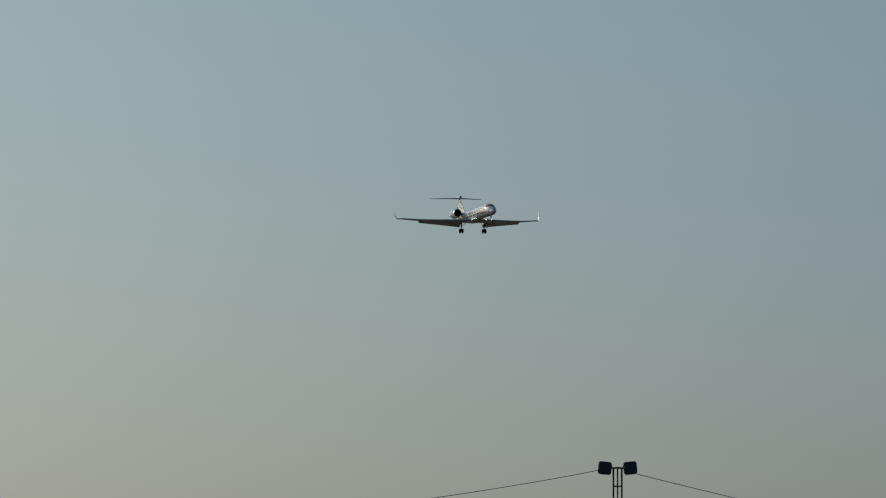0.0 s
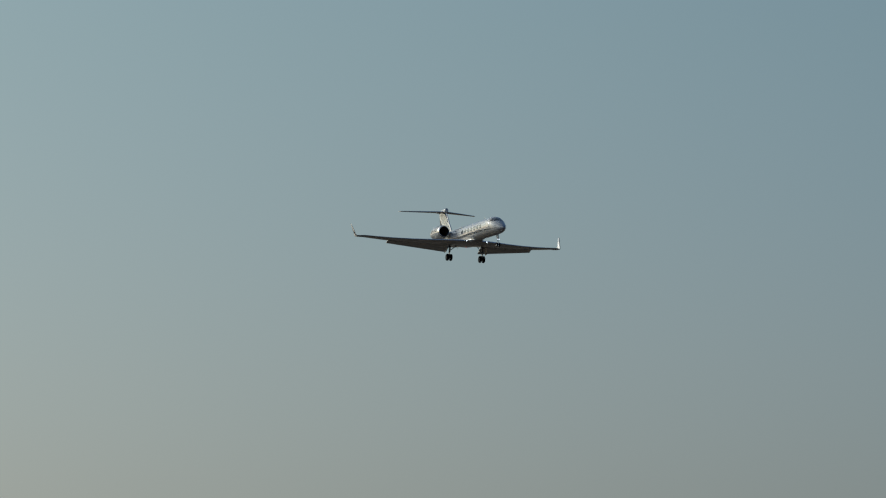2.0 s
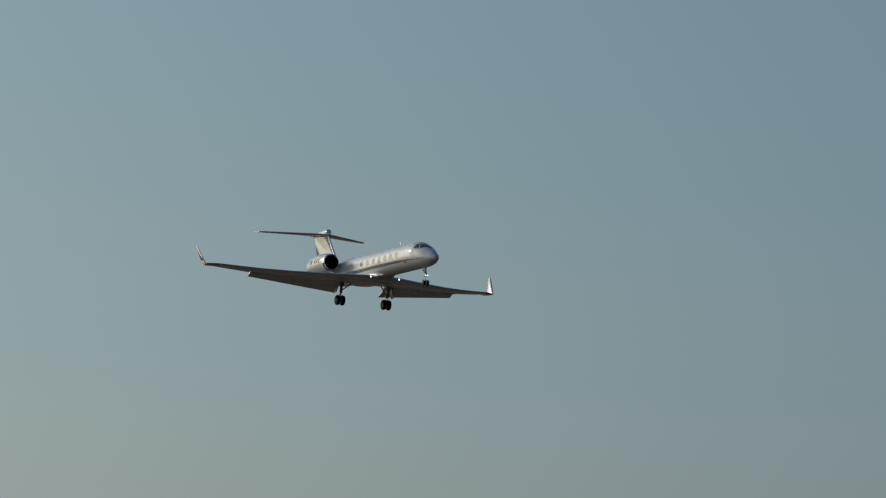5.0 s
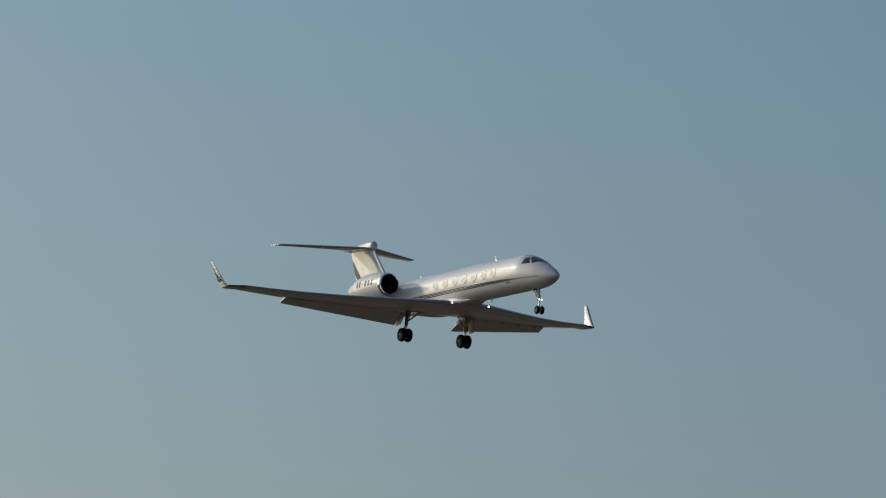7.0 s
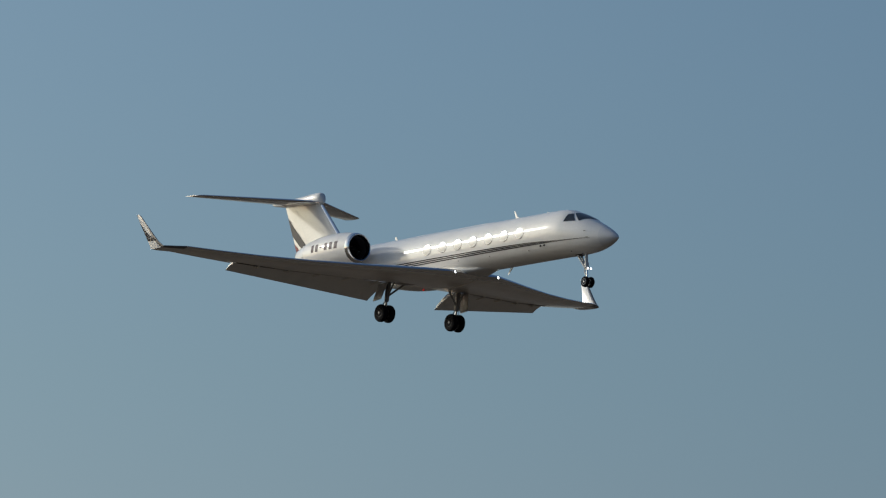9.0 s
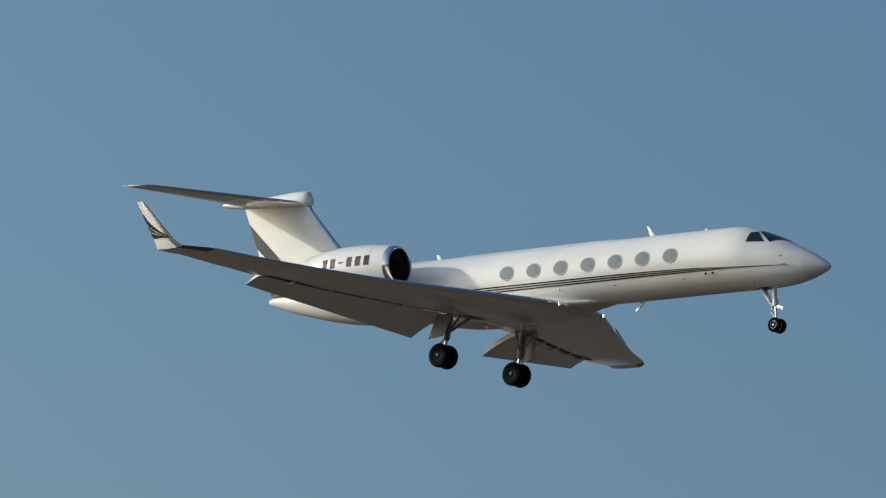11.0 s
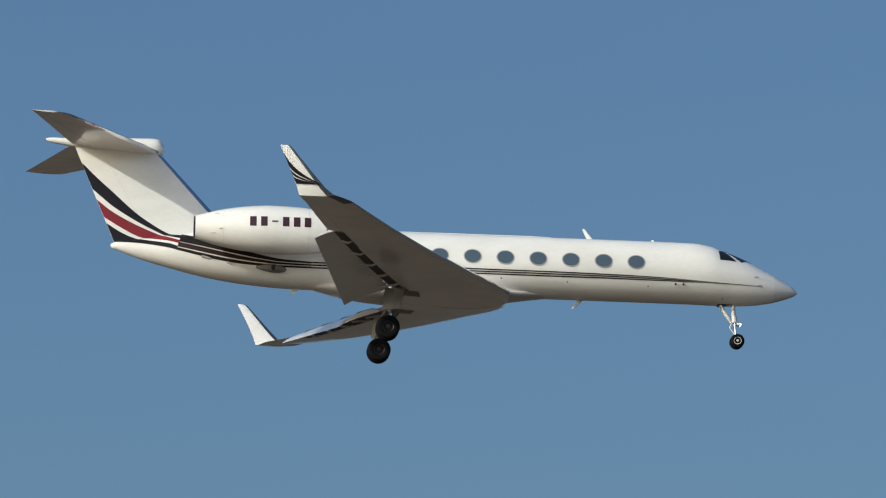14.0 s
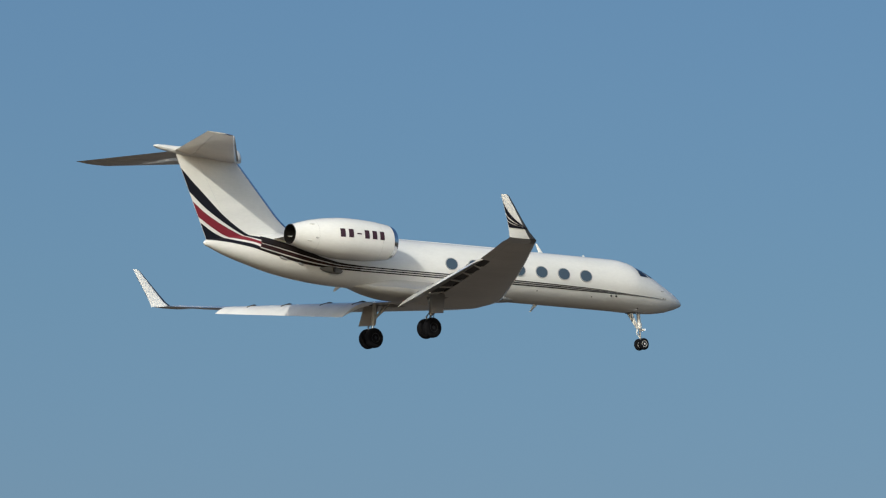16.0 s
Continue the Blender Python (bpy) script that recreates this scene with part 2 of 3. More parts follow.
def overhead_cable(name, start, way, reach, steep, flat):
    """A thin cable that leaves the mast steeply and runs on to the ground."""
    pts = []
    for i in range(41):
        d = reach * (i / 40) ** 1.4
        z = start[2] - (flat * d + (steep - flat) * 4.0 * (1 - math.exp(-d / 4.0)))
        pts.append((start[0] + way[0] * d, start[1] + way[1] * d, max(z, 0.02)))
    ob = part(name, tube(bmesh.new(), pts, 0.013, 6), CABLE, None)
    tagged(ob, "thin dark cable sloping from the mast to the ground", "cable")


RIGHT = (0.256, 0.967)
overhead_cable("mast_cable", (MAST[0] - 0.62 * RIGHT[0], MAST[1] - 0.62 * RIGHT[1], MAST_TOP - 0.04), (-RIGHT[0], -RIGHT[1]), 98.0, 0.20, 0.125)
overhead_cable("mast_cable", (MAST[0] + 0.62 * RIGHT[0], MAST[1] + 0.62 * RIGHT[1], MAST_TOP - 0.16), (RIGHT[0], RIGHT[1]), 56.0, 0.26, 0.215)

# ---- the jet: x forward from the nose tip, y to port, z up ----
jet = new("business_jet")
tagged(jet, "white twin-engined business jet flying with wheels and flaps down", "airplane")

# x, height of the axis, radius
HULL = [(-26.55, 0.915, 0.03), (-26.49, 0.91, 0.10), (-26.3, 0.90, 0.16), (-25.4, 0.815, 0.395), (-24.2, 0.76, 0.66), (-22.9, 0.705, 0.900), (-21.6, 0.677, 1.063),
        (-20.3, 0.652, 1.152), (-19.0, 0.645, 1.19), (-17.5, 0.64, 1.195), (-8.0, 0.635, 1.195), (-4.2, 0.625, 1.19), (-3.48, 0.575, 1.155), (-2.98, 0.49, 1.07),
        (-2.1, 0.33, 0.895), (-1.41, 0.195, 0.69), (-0.72, 0.10, 0.44), (-0.28, 0.045, 0.235), (-0.08, 0.015, 0.11), (0.0, 0.0, 0.02)]


def hull(x):
    zc, r = curve(HULL, x)
    return float(zc), float(r)


def on_hull(x, phi, side, out=0.0):
    """A point of the fuselage, phi from the top towards that side (-1 starboard)."""
    zc, r = hull(x)
    return Vector((x, side * (r + out) * math.sin(phi), zc + (r + out) * math.cos(phi)))


def hull_y(x, z):
    zc, r = hull(x)
    return math.sqrt(max(r * r - (z - zc) ** 2, 0))


def hull_ring(x, n=56):
    zc, r = hull(x)
    return [(x, r * math.sin(2 * math.pi * k / n), zc + r * math.cos(2 * math.pi * k / n)) for k in range(n)]


xs = [-26.55, -26.52, -26.49, -26.4] + list(np.linspace(-26.3, -17.5, 30)) + [-16, -14, -12, -10, -8, -7, -6, -5] + list(np.linspace(-4.4, -0.95, 22))
part("fuselage", loft(bmesh.new(), [hull_ring(x) for x in xs]), WHITE, jet)
part("radome", loft(bmesh.new(), [hull_ring(x) for x in (-0.95, -0.8, -0.6, -0.45, -0.3, -0.2, -0.12, -0.06, -0.02, 0.0)]), RADOME, jet, "grey nose radome")

# belly fairing between the wings: white, greyed to paint in the belly's shade
FAIR = [(-18.9, -0.40, 0.30, 0.10), (-18.3, -0.44, 0.60, 0.18), (-17.5, -0.48, 0.92, 0.30), (-16.5, -0.50, 1.15, 0.40), (-15.5, -0.52, 1.22, 0.42), (-13.0, -0.52, 1.20, 0.38), (-12.0, -0.53, 1.05, 0.30), (-11.3, -0.50, 0.80, 0.22), (-10.3, -0.44, 0.50, 0.16), (-9.3, -0.38, 0.22, 0.12)]
rings = []
for x in np.linspace(-18.9, -9.3, 34):
    z0, w, h = curve(FAIR, x)
    ring = []
    for k in range(40):
        a = 2 * math.pi * k / 40
        side = math.copysign(1, math.cos(a))
        k = math.sin(a)
        if k > 0:
            z = z0 + 0.55 * k * min(1.0, w)
            inner = hull_y(x, z) - 0.03
            ring.append((x, side * (inner + max(0.0, w - inner) * (1 - k) ** 2), z))
        else:
            ring.append((x, w * side * abs(math.cos(a)) ** 0.72, z0 - h * abs(k) ** 0.72))
    rings.append(ring)
part("belly_fairing", loft(bmesh.new(), rings), BELLY, jet, "white wing-root fairing, shade painted in as grey")
part("dorsal_fairing", loft(bmesh.new(), [[(x, w * math.sin(a), 1.80 + h * math.cos(a)) for a in [2 * math.pi * k / 16 for k in range(16)]] for x, w, h in ((-17.6, 0.1, 0.01), (-16.8, 0.24, 0.06), (-10.4, 0.26, 0.075), (-9.6, 0.22, 0.05), (-9.3, 0.1, 0.01))]), WHITE, jet)


def rows_between(a, b, n):
    return [a + (b - a) * i / (n - 1) for i in range(n)]


# wing: spanwise stations (y, leading edge x, trailing edge x, z, incidence drop at the trailing edge, thickness)
def wing_at(y):
    le = -11.2 - 0.589 * (max(y, 1.25) - 1.2)
    te = -16.25 - 0.335 * (y - 2.2)
    z = -0.64 + 0.057 * (y - 1.2) - 0.16 * math.sin(math.pi * min(1, max(0, y - 1.2) / 11.8) ** 1.25)
    return le, te, z, 0.20 - 0.012 * (y - 1.2), 0.125 - 0.0032 * (y - 1.2)


FLAP_IN, FLAP_OUT = 2.15, 9.85


def wing_section(y, s, u0=0.0, u1=1.0, n=14):
    le, te, z, drop, th = wing_at(y)
    return foil((le, s * y, z), (te, s * y, z - drop), (0, -s * 0.065, 1), th, u0, u1, n)


for s in (-1, 1):
    bm = bmesh.new()
    loft(bm, [wing_section(y, s, 0, 1.0 if y <= 2.0 else 0.80) for y in (0.02, 0.5, 1.0, 1.6, 2.0, 2.15, 3.0, 5.0, 7.5, 9.85)], mats=lambda i: 1 if 12 <= i <= 15 else 0)
    loft(bm, [wing_section(y, s, 0, 0.80) for y in (9.85, 11.5, 13.0)], mats=lambda i: 1 if 12 <= i <= 15 else 0)
    wing = part("wing", bm, [WINGM, ALU], jet, "grey swept wing with polished leading edge")
    # flat patch ahead of the gear leg, painting the wheel well's shade on the skin
    bm = bmesh.new()
    g = []
    for i in range(7):
        row = []
        for j in range(5):
            x, y = -14.70 - 0.75 * i / 6 - 0.12 * j / 4, 1.30 + 0.82 * j / 4
            le, te, z, drop, th = wing_at(y)
            u = (le - x) / (le - te)
            row.append(bm.verts.new((x, s * y, z - u * drop - (le - te) * th * naca(u) - 0.007)))
        g.append(row)
    for p, q in zip(g, g[1:]):
        for j in range(4):
            bm.faces.new((p[j], p[j + 1], q[j + 1], q[j]))
    part("wheel_well_shade", bm, WELLM, wing, "flat grey patch, wheel well's shade painted on")
    part("aileron", loft(bmesh.new(), [wing_section(y, s, 0.805, 1.0, 6) for y in (9.93, 11.5, 13.0)]), WINGM, wing)
    # slotted flap, lowered
    rings = []
    for i in range(6):
        f = i / 5
        y = FLAP_IN + (FLAP_OUT - FLAP_IN) * f
        le = Vector((-15.95 - 2.50 * f, s * y, -0.81 + 0.49 * f))
        te = Vector((-17.66 - 1.66 * f, s * y, -1.55 + 0.87 * f))
        rings.append(foil(le, te, (-0.3, 0, 1), 0.14 - 0.02 * f, 0, 1, 10, 0.5, 0.06))
    part("flap", loft(bmesh.new(), rings), FLAPM, wing, "lowered pale grey landing flap")
    # upper shroud ahead of the flap, and hinge brackets in the slot
    rings = []
    for i in range(6):
        y = FLAP_IN + (FLAP_OUT - FLAP_IN) * i / 5
        le, te, z, drop, th = wing_at(y)
        c = le - te
        a = Vector((le - 0.78 * c, s * y, z - 0.78 * drop + th * c * naca(0.78)))
        b = Vector((le - 0.93 * c, s * y, z - 0.90 * drop + th * c * naca(0.93)))
        rings.append([a, b, b - Vector((0, 0, 0.015)), a - Vector((0, 0, 0.04))])
    part("spoiler", loft(bmesh.new(), rings), FLAPM, wing)
    # dark strip under the shroud, painting the shade of the cove
    part("cove_shade_strip", loft(bmesh.new(), [[r[3] - Vector((0, 0, 0.01)), r[2] - Vector((0, 0, 0.01)), r[2] - Vector((0, 0, 0.02)), r[3] - Vector((0, 0, 0.10))] for r in rings]), COVE, wing, "dark strip, flap cove shade painted in")
    # dark panel added behind the spar, so its face looks shaded
    rings = []
    for y in rows_between(FLAP_IN, FLAP_OUT, 6):
        le, te, z, drop, th = wing_at(y)
        c = le - te
        a = Vector((le - 0.803 * c - 0.008, s * y, z - 0.80 * drop + th * c * naca(0.8)))
        b = Vector((a.x, a.y, z - 0.80 * drop - th * c * naca(0.8) * 0.8))
        rings.append([a, b, b - Vector((0.012, 0, 0)), a - Vector((0.012, 0, 0))])
    part("spar_shade_panel", loft(bmesh.new(), rings), COVE, wing, "dark panel, cove shade painted over the spar face")
    for y in (2.5, 4.3, 6.5, 8.45):
        f = (y - FLAP_IN) / (FLAP_OUT - FLAP_IN)
        le = Vector((-15.95 - 2.50 * f, s * y, -0.81 + 0.49 * f))
        te = Vector((-17.66 - 1.66 * f, s * y, -1.55 + 0.87 * f))
        up = (te - le).length * 0.125
        pts = [le.lerp(te, k) + Vector((0, 0, up * h)) for k, h in ((0.02, 0.45), (0.12, 0.82), (0.45, 1.10), (0.52, 0.85))]
        part("flap_bracket", tube(bmesh.new(), pts, [0.03, 0.035, 0.03, 0.015], 8), COVE, wing, "dark flap bracket")
    for y in (2.9, 4.3, 5.8, 7.3, 8.8):
        f = (y - FLAP_IN) / (FLAP_OUT - FLAP_IN)
        le, te, z, drop, th = wing_at(y)
        c = le - te
        part("flap_hinge", tube(bmesh.new(), [(le - 0.76 * c, s * y, z - 0.10), (le - 0.84 * c, s * y, z - 0.16 - 0.5 * drop), (-16.25 - 2.42 * f, s * y, -1.02 + 0.62 * f)], [0.035, 0.05, 0.03], 8), WINGM, wing)
    # tip and winglet in one sweep
    st = [((-18.15, 13.0, 0.025), (-19.87, 13.0, -0.035), (0, 0.06, 1), 0.09), ((-18.51, 13.55, 0.025), (-20.05, 13.55, -0.02), (0, 0.12, 1), 0.085), ((-18.90, 13.94, 0.05), (-20.17, 13.86, 0.02), (0, 0.35, 0.93), 0.08),
          ((-19.22, 14.02, 0.28), (-20.24, 13.91, 0.26), (0, 0.90, 0.4), 0.11), ((-19.60, 14.10, 0.68), (-20.40, 14.01, 0.68), (0, 0.985, 0.17), 0.15), ((-20.50, 14.30, 1.70), (-20.90, 14.25, 1.73), (0, 0.975, 0.20), 0.17), ((-20.60, 14.31, 1.76), (-20.92, 14.27, 1.77), (0, 0.975, 0.20), 0.10)]
    rings = [foil((a[0], s * a[1], a[2]), (b[0], s * b[1], b[2]), (u[0], -s * u[1], u[2]), t, 0, 1, 10) for a, b, u, t in st]
    winglet = part("winglet", loft(bmesh.new(), rings, mats=lambda i: 1 if 7 <= i <= 12 else 0), [TIPM, DARKEDGE], jet, "white upswept winglet, dark reflection painted on the leading edge")

    # swept black stripes on the outer face
    def winglet_point(u, z):
        f = (z - 0.40) / 1.31
        le, te = Vector((-19.32 - 1.18 * f, 14.045 + 0.255 * f, z)), Vector((-20.28 - 0.61 * f, 13.945 + 0.30 * f, z))
        p = le + (te - le) * u
        p.y += naca(u) * (te - le).length * 0.16 + 0.022
        return (p.x, s * p.y, p.z)

    for za, zb in ((1.62, 1.06), (0.96, 0.76), (0.70, 0.42)):
        bm = bmesh.new()
        rows = []
        for i in range(19):
            f = i / 18
            edge = []
            for zt in (za, zb):
                z = zt + (0.37 + 0.02 * zt - zt) * f
                edge.append((1 - 0.90 * f ** 2.0, z))
            rows.append([bm.verts.new(winglet_point(edge[0][0] * (1 - k / 8) + edge[1][0] * k / 8, edge[0][1] * (1 - k / 8) + edge[1][1] * k / 8)) for k in range(9)])
        for p, q in zip(rows, rows[1:]):
            for k in range(8):
                bm.faces.new((p[k], p[k + 1], q[k + 1], q[k]))
        part("winglet_stripe", bm, NAVY, winglet, "black painted stripe")
    # root landing light
    part("landing_light", tube(bmesh.new(), [(-11.47, s * 1.36, -0.645), (-11.29, s * 1.36, -0.645)], [0.08, 0.07], 16, (True, False)), STEEL, wing, "lit landing light in the wing root")
    lens = bmesh.new()
    bmesh.ops.create_circle(lens, cap_ends=True, segments=16, radius=0.065, matrix=Matrix.Translation((-11.35, s * 1.36, -0.645)) @ Matrix.Rotation(radians(90), 4, "Y"))
    part("lamp_lens", lens, LAMP, wing, "glowing lens")

# ---- fin, tailplane ----
def fin_at(z):
    le = -22.72 - 0.935 * (z - 2.41)
    if z < 2.4:
        le += 0.55 * (2.4 - z) ** 2
    return le, -26.42 - 0.433 * (z - 1.05)


def fin_y(x, z):
    le, te = fin_at(z)
    u = (le - x) / (le - te)
    return naca(u) * (le - te) * 0.085 if 0 < u < 1 else 0.0


rings = []
for z in (0.95, 1.3, 1.6, 1.9, 2.15, 2.4, 3.0, 3.7, 4.3, 4.75):
    le, te = fin_at(z)
    rings.append(foil((le, 0, z), (te, 0, z), (0, 1, 0), 0.085, 0, 1, 14))
fin = part("fin", loft(bmesh.new(), rings, mats=lambda i: 1 if 12 <= i <= 15 else 0), [WHITE, ALU], jet, "white swept tail fin")
for side in (-1, 1):
    bm = bmesh.new()
    zs = np.linspace(1.5, 4.45, 8)
    for z0, z1 in zip(zs, zs[1:]):
        q = []
        for z, d in ((z0, 0), (z0, 0.022), (z1, 0.022), (z1, 0)):
            le, te = fin_at(z)
            x = te + (le - te) * 0.30 + d
            q.append(bm.verts.new((x, side * (fin_y(x, z) + 0.006), z)))
        bm.faces.new(q)
    part("rudder_gap", bm, RADOME, fin, "grey rudder hinge line")
BUL = [(-29.15, 4.99, 0.05, 0.04), (-29.0, 4.98, 0.10, 0.09), (-28.0, 4.90, 0.17, 0.17), (-26.5, 4.86, 0.24, 0.26), (-25.5, 4.87, 0.27, 0.30), (-24.95, 4.86, 0.26, 0.31), (-24.74, 4.82, 0.22, 0.30), (-24.60, 4.74, 0.09, 0.15)]
rings = []
for x in np.linspace(-29.15, -24.60, 28):
    zc, w, h = curve(BUL, x)
    rings.append([(x, w * math.sin(2 * math.pi * k / 20), zc + h * math.cos(2 * math.pi * k / 20)) for k in range(20)])
part("tail_bullet", loft(bmesh.new(), rings), WHITE, fin)
for s in (-1, 1):
    st = [(0.10, -24.75, -28.15, 4.74), (1.8, -25.99, -28.70, 4.78), (3.6, -27.28, -29.28, 4.82), (4.95, -28.25, -29.72, 4.85), (5.15, -28.48, -29.80, 4.86), (5.22, -28.85, -29.84, 4.865)]
    for name, a, b, n in (("tailplane", 0.0, 0.72, 10), ("elevator", 0.728, 1.0, 6)):
        rings = [foil((le, s * y, z - 0.03 * (le - te)), (te, s * y, z + 0.03 * (le - te)), (0, 0, 1), 0.08 if y < 5.1 else 0.05, a, b, n) for y, le, te, z in st]
        if name == "tailplane":
            stab = part(name, loft(bmesh.new(), rings, mats=lambda i: 1 if 8 <= i <= 11 else 0), [WINGM, ALU], jet, "white high-set tailplane half")
        else:
            part(name, loft(bmesh.new(), rings), WINGM, stab)


# ---- painted bands ----
def band(name, upper, lower, mat, parent, label="", n=36, sides=(-1, 1), lift=0.016):
    up, lo = np.array(upper, float), np.array(lower, float)

    def along(p, f):
        k = np.linspace(0, 1, len(p))
        tab = np.column_stack([k, p])
        return curve(tab, f)

    for side in sides:
        bm = bmesh.new()
        rows = []
        for i in range(n + 1):
            a, b = along(up, i / n), along(lo, i / n)
            row = []
            for j in range(11):
                x, z = a + (b - a) * j / 10
                y = max(hull_y(x, z), fin_y(x, z)) + lift
                row.append(bm.verts.new((x, side * y, z)))
            rows.append(row)
        for p, q in zip(rows, rows[1:]):
            for j in range(10):
                bm.faces.new((p[j], p[j + 1], q[j + 1], q[j]))
        part(name, bm, mat, parent, label)


band("tail_stripe", [(-27.745, 4.12), (-27.15, 3.55), (-26.55, 3.02), (-25.42, 2.05), (-24.29, 1.40), (-23.85, 1.31)], [(-27.305, 3.10), (-26.95, 2.80), (-26.53, 2.46), (-25.41, 1.78), (-24.29, 1.27), (-23.88, 1.17)], NAVY, fin, "navy tail stripe")
band("tail_stripe", [(-27.125, 2.69), (-26.53, 2.24), (-25.41, 1.65), (-24.29, 1.21), (-23.90, 1.08)], [(-26.835, 2.02), (-26.07, 1.56), (-25.39, 1.25), (-24.28, 1.05), (-23.95, 0.95)], RED, fin, "dark red tail stripe")
band("tail_stripe", [(-26.73, 1.78), (-26.06, 1.38), (-25.39, 1.14), (-24.28, 0.94), (-24.0, 0.84)], [(-26.42, 1.06), (-25.95, 1.02), (-25.39, 0.96), (-24.27, 0.76), (-24.03, 0.69)], NAVY, fin, "navy tail stripe")
aft = [(-24.05, 0.0), (-23.3, 0.0), (-22.65, 0.0), (-21.8, 0.0), (-20.9, 0.0), (-20.0, 0.0), (-18.9, 0.0)]
tops, lows = (1.36, 1.17, 0.99, 0.75, 0.52, 0.37, 0.31), (0.69, 0.50, 0.35, 0.20, 0.12, 0.08, 0.07)
for f0, f1, g0, g1, mat, name in ((0.0, 0.50, 0.0, 0.27, BROWN, "dark brown stripe"), (0.53, 0.80, 0.38, 0.63, MAROON, "maroon stripe"), (0.85, 1.0, 0.74, 1.0, BROWN, "dark brown stripe")):
    u, l = [], []
    for i, (p, a, b) in enumerate(zip(aft, tops, lows)):
        k = i / 6
        u.append((p[0] + 0.2 * (1 - k) * (1 - f0), a + (b - a) * (f0 + (g0 - f0) * k)))
        l.append((p[0] + 0.2 * (1 - k) * (1 - f1), a + (b - a) * (f1 + (g1 - f1) * k)))
    band("fuselage_stripe", u, l, mat, jet, name, lift=0.024)
for u in range(3):
    xs = (-18.9, -16, -14, -12, -10, -8, -6.5, -5.2, -4.2, -3.0, -1.4)
    ups = (0.31, 0.30, 0.30, 0.295, 0.29, 0.27, 0.245, 0.205, 0.15, 0.10, 0.072)
    los = (0.07, 0.08, 0.085, 0.09, 0.09, 0.09, 0.085, 0.08, 0.07, 0.065, 0.06)
    wid = (0.05, 0.046, 0.045, 0.045, 0.044, 0.042, 0.036, 0.028, 0.018, 0.010, 0.006)
    a = [(x, p - (p - q - wd) * u / 2) for x, p, q, wd in zip(xs, ups, los, wid)]
    b = [(x, z - wd) for (x, z), wd in zip(a, wid)]
    band("fuselage_stripe", a, b, BROWN, jet, "thin dark brown fuselage line", 60)

# ---- windows ----
def cabin_window(x, z, side):
    zc, rad = hull(x)
    lean = (z - zc) / math.sqrt(rad * rad - (z - zc) ** 2)

    def flat_y(px, pz):
        """A pane a quarter as round as the hull behind it."""
        plane = hull_y(x, z) - lean * (pz - z) - 0.004 * ((px - x) / 0.318) ** 2
        return 0.75 * plane + 0.25 * hull_y(px, pz) + 0.004

    def disc(bm, rx, rz, out, inner=0.0):
        rows = []
        for r in ((inner, 1.0, 1.04) if inner else (0.2, 0.4, 0.6, 0.8, 1.0)):
            row = []
            for k in range(28):
                a = 2 * math.pi * k / 28
                px, pz = x + rx * r * math.cos(a), z + rz * r * math.sin(a)
                y = hull_y(px, pz) - 0.01 if r > 1 else flat_y(px, pz) + out
                row.append(bm.verts.new((px, side * y, pz)))
            rows.append(row)
        for p, q in zip(rows, rows[1:]):
            for k in range(28):
                bm.faces.new((p[k], p[(k + 1) % 28], q[(k + 1) % 28], q[k]))
        if not inner:
            bm.faces.new(rows[0])
        return bm

    win = part("cabin_window", disc(bmesh.new(), 0.318, 0.25, 0.006), GLASS, jet, "oval dark cabin window")
    part("window_frame", disc(bmesh.new(), 0.348, 0.278, 0.009, 0.90), FRAMEM, win, "grey oval frame")


for i in range(7):
    for side in (-1, 1):
        cabin_window(-6.39 - 1.263 * i, 0.765, side)


def hull_patch(name, corners, side, mat, parent, label="", n=8, out=0.012):
    (a, b, c, d) = [Vector(q) for q in corners]
    bm = bmesh.new()
    g = []
    for i in range(n + 1):
        row = []
        for j in range(n + 1):
            u, v = i / n, j / n
            q = (a * (1 - u) + d * u) * (1 - v) + (b * (1 - u) + c * u) * v
            row.append(bm.verts.new(on_hull(q.x, q.y, side, out)))
        g.append(row)
    for i in range(n):
        for j in range(n):
            bm.faces.new((g[i][j], g[i + 1][j], g[i + 1][j + 1], g[i][j + 1]))
    return part(name, bm, mat, parent, label)


for side in (-1, 1):
    hull_patch("cockpit_side_window", [(-3.12, 1.10), (-3.15, 0.62), (-2.95, 0.42), (-2.46, 0.90)], side, SCREEN, jet, "black cockpit side window")
    hull_patch("windscreen", [(-2.86, 0.025), (-2.92, 0.37), (-2.26, 0.84), (-1.70, 0.025)], side, SCREEN, jet, "black windscreen pane")


# ---- engines ----
NAC = [(-23.42, 0.445), (-23.2, 0.50), (-22.5, 0.68), (-21.5, 0.85), (-20.5, 0.925), (-19.5, 0.905), (-18.6, 0.825), (-18.2, 0.765), (-18.05, 0.725), (-17.99, 0.68)]


SHORT = 0.965


def axis_at(x, s):
    """A point on the engine's axis; the cowl's stations close up towards the exhaust."""
    f = (x + 18.0) / -5.4
    return Vector((-23.42 + (x + 23.42) * SHORT, s * (2.32 - 0.18 * f), 1.245 + 0.04 * f))


def cowl(x, s):
    """Axis and radius of the cowl at a true x."""
    u = -23.42 + (x + 23.42) / SHORT
    return axis_at(u, s), float(curve(NAC, u)[0])


def ring_at(x, r, s, n=40):
    c = axis_at(x, s)
    return [c + Vector((0, r * math.sin(2 * math.pi * k / n), r * math.cos(2 * math.pi * k / n))) for k in range(n)]


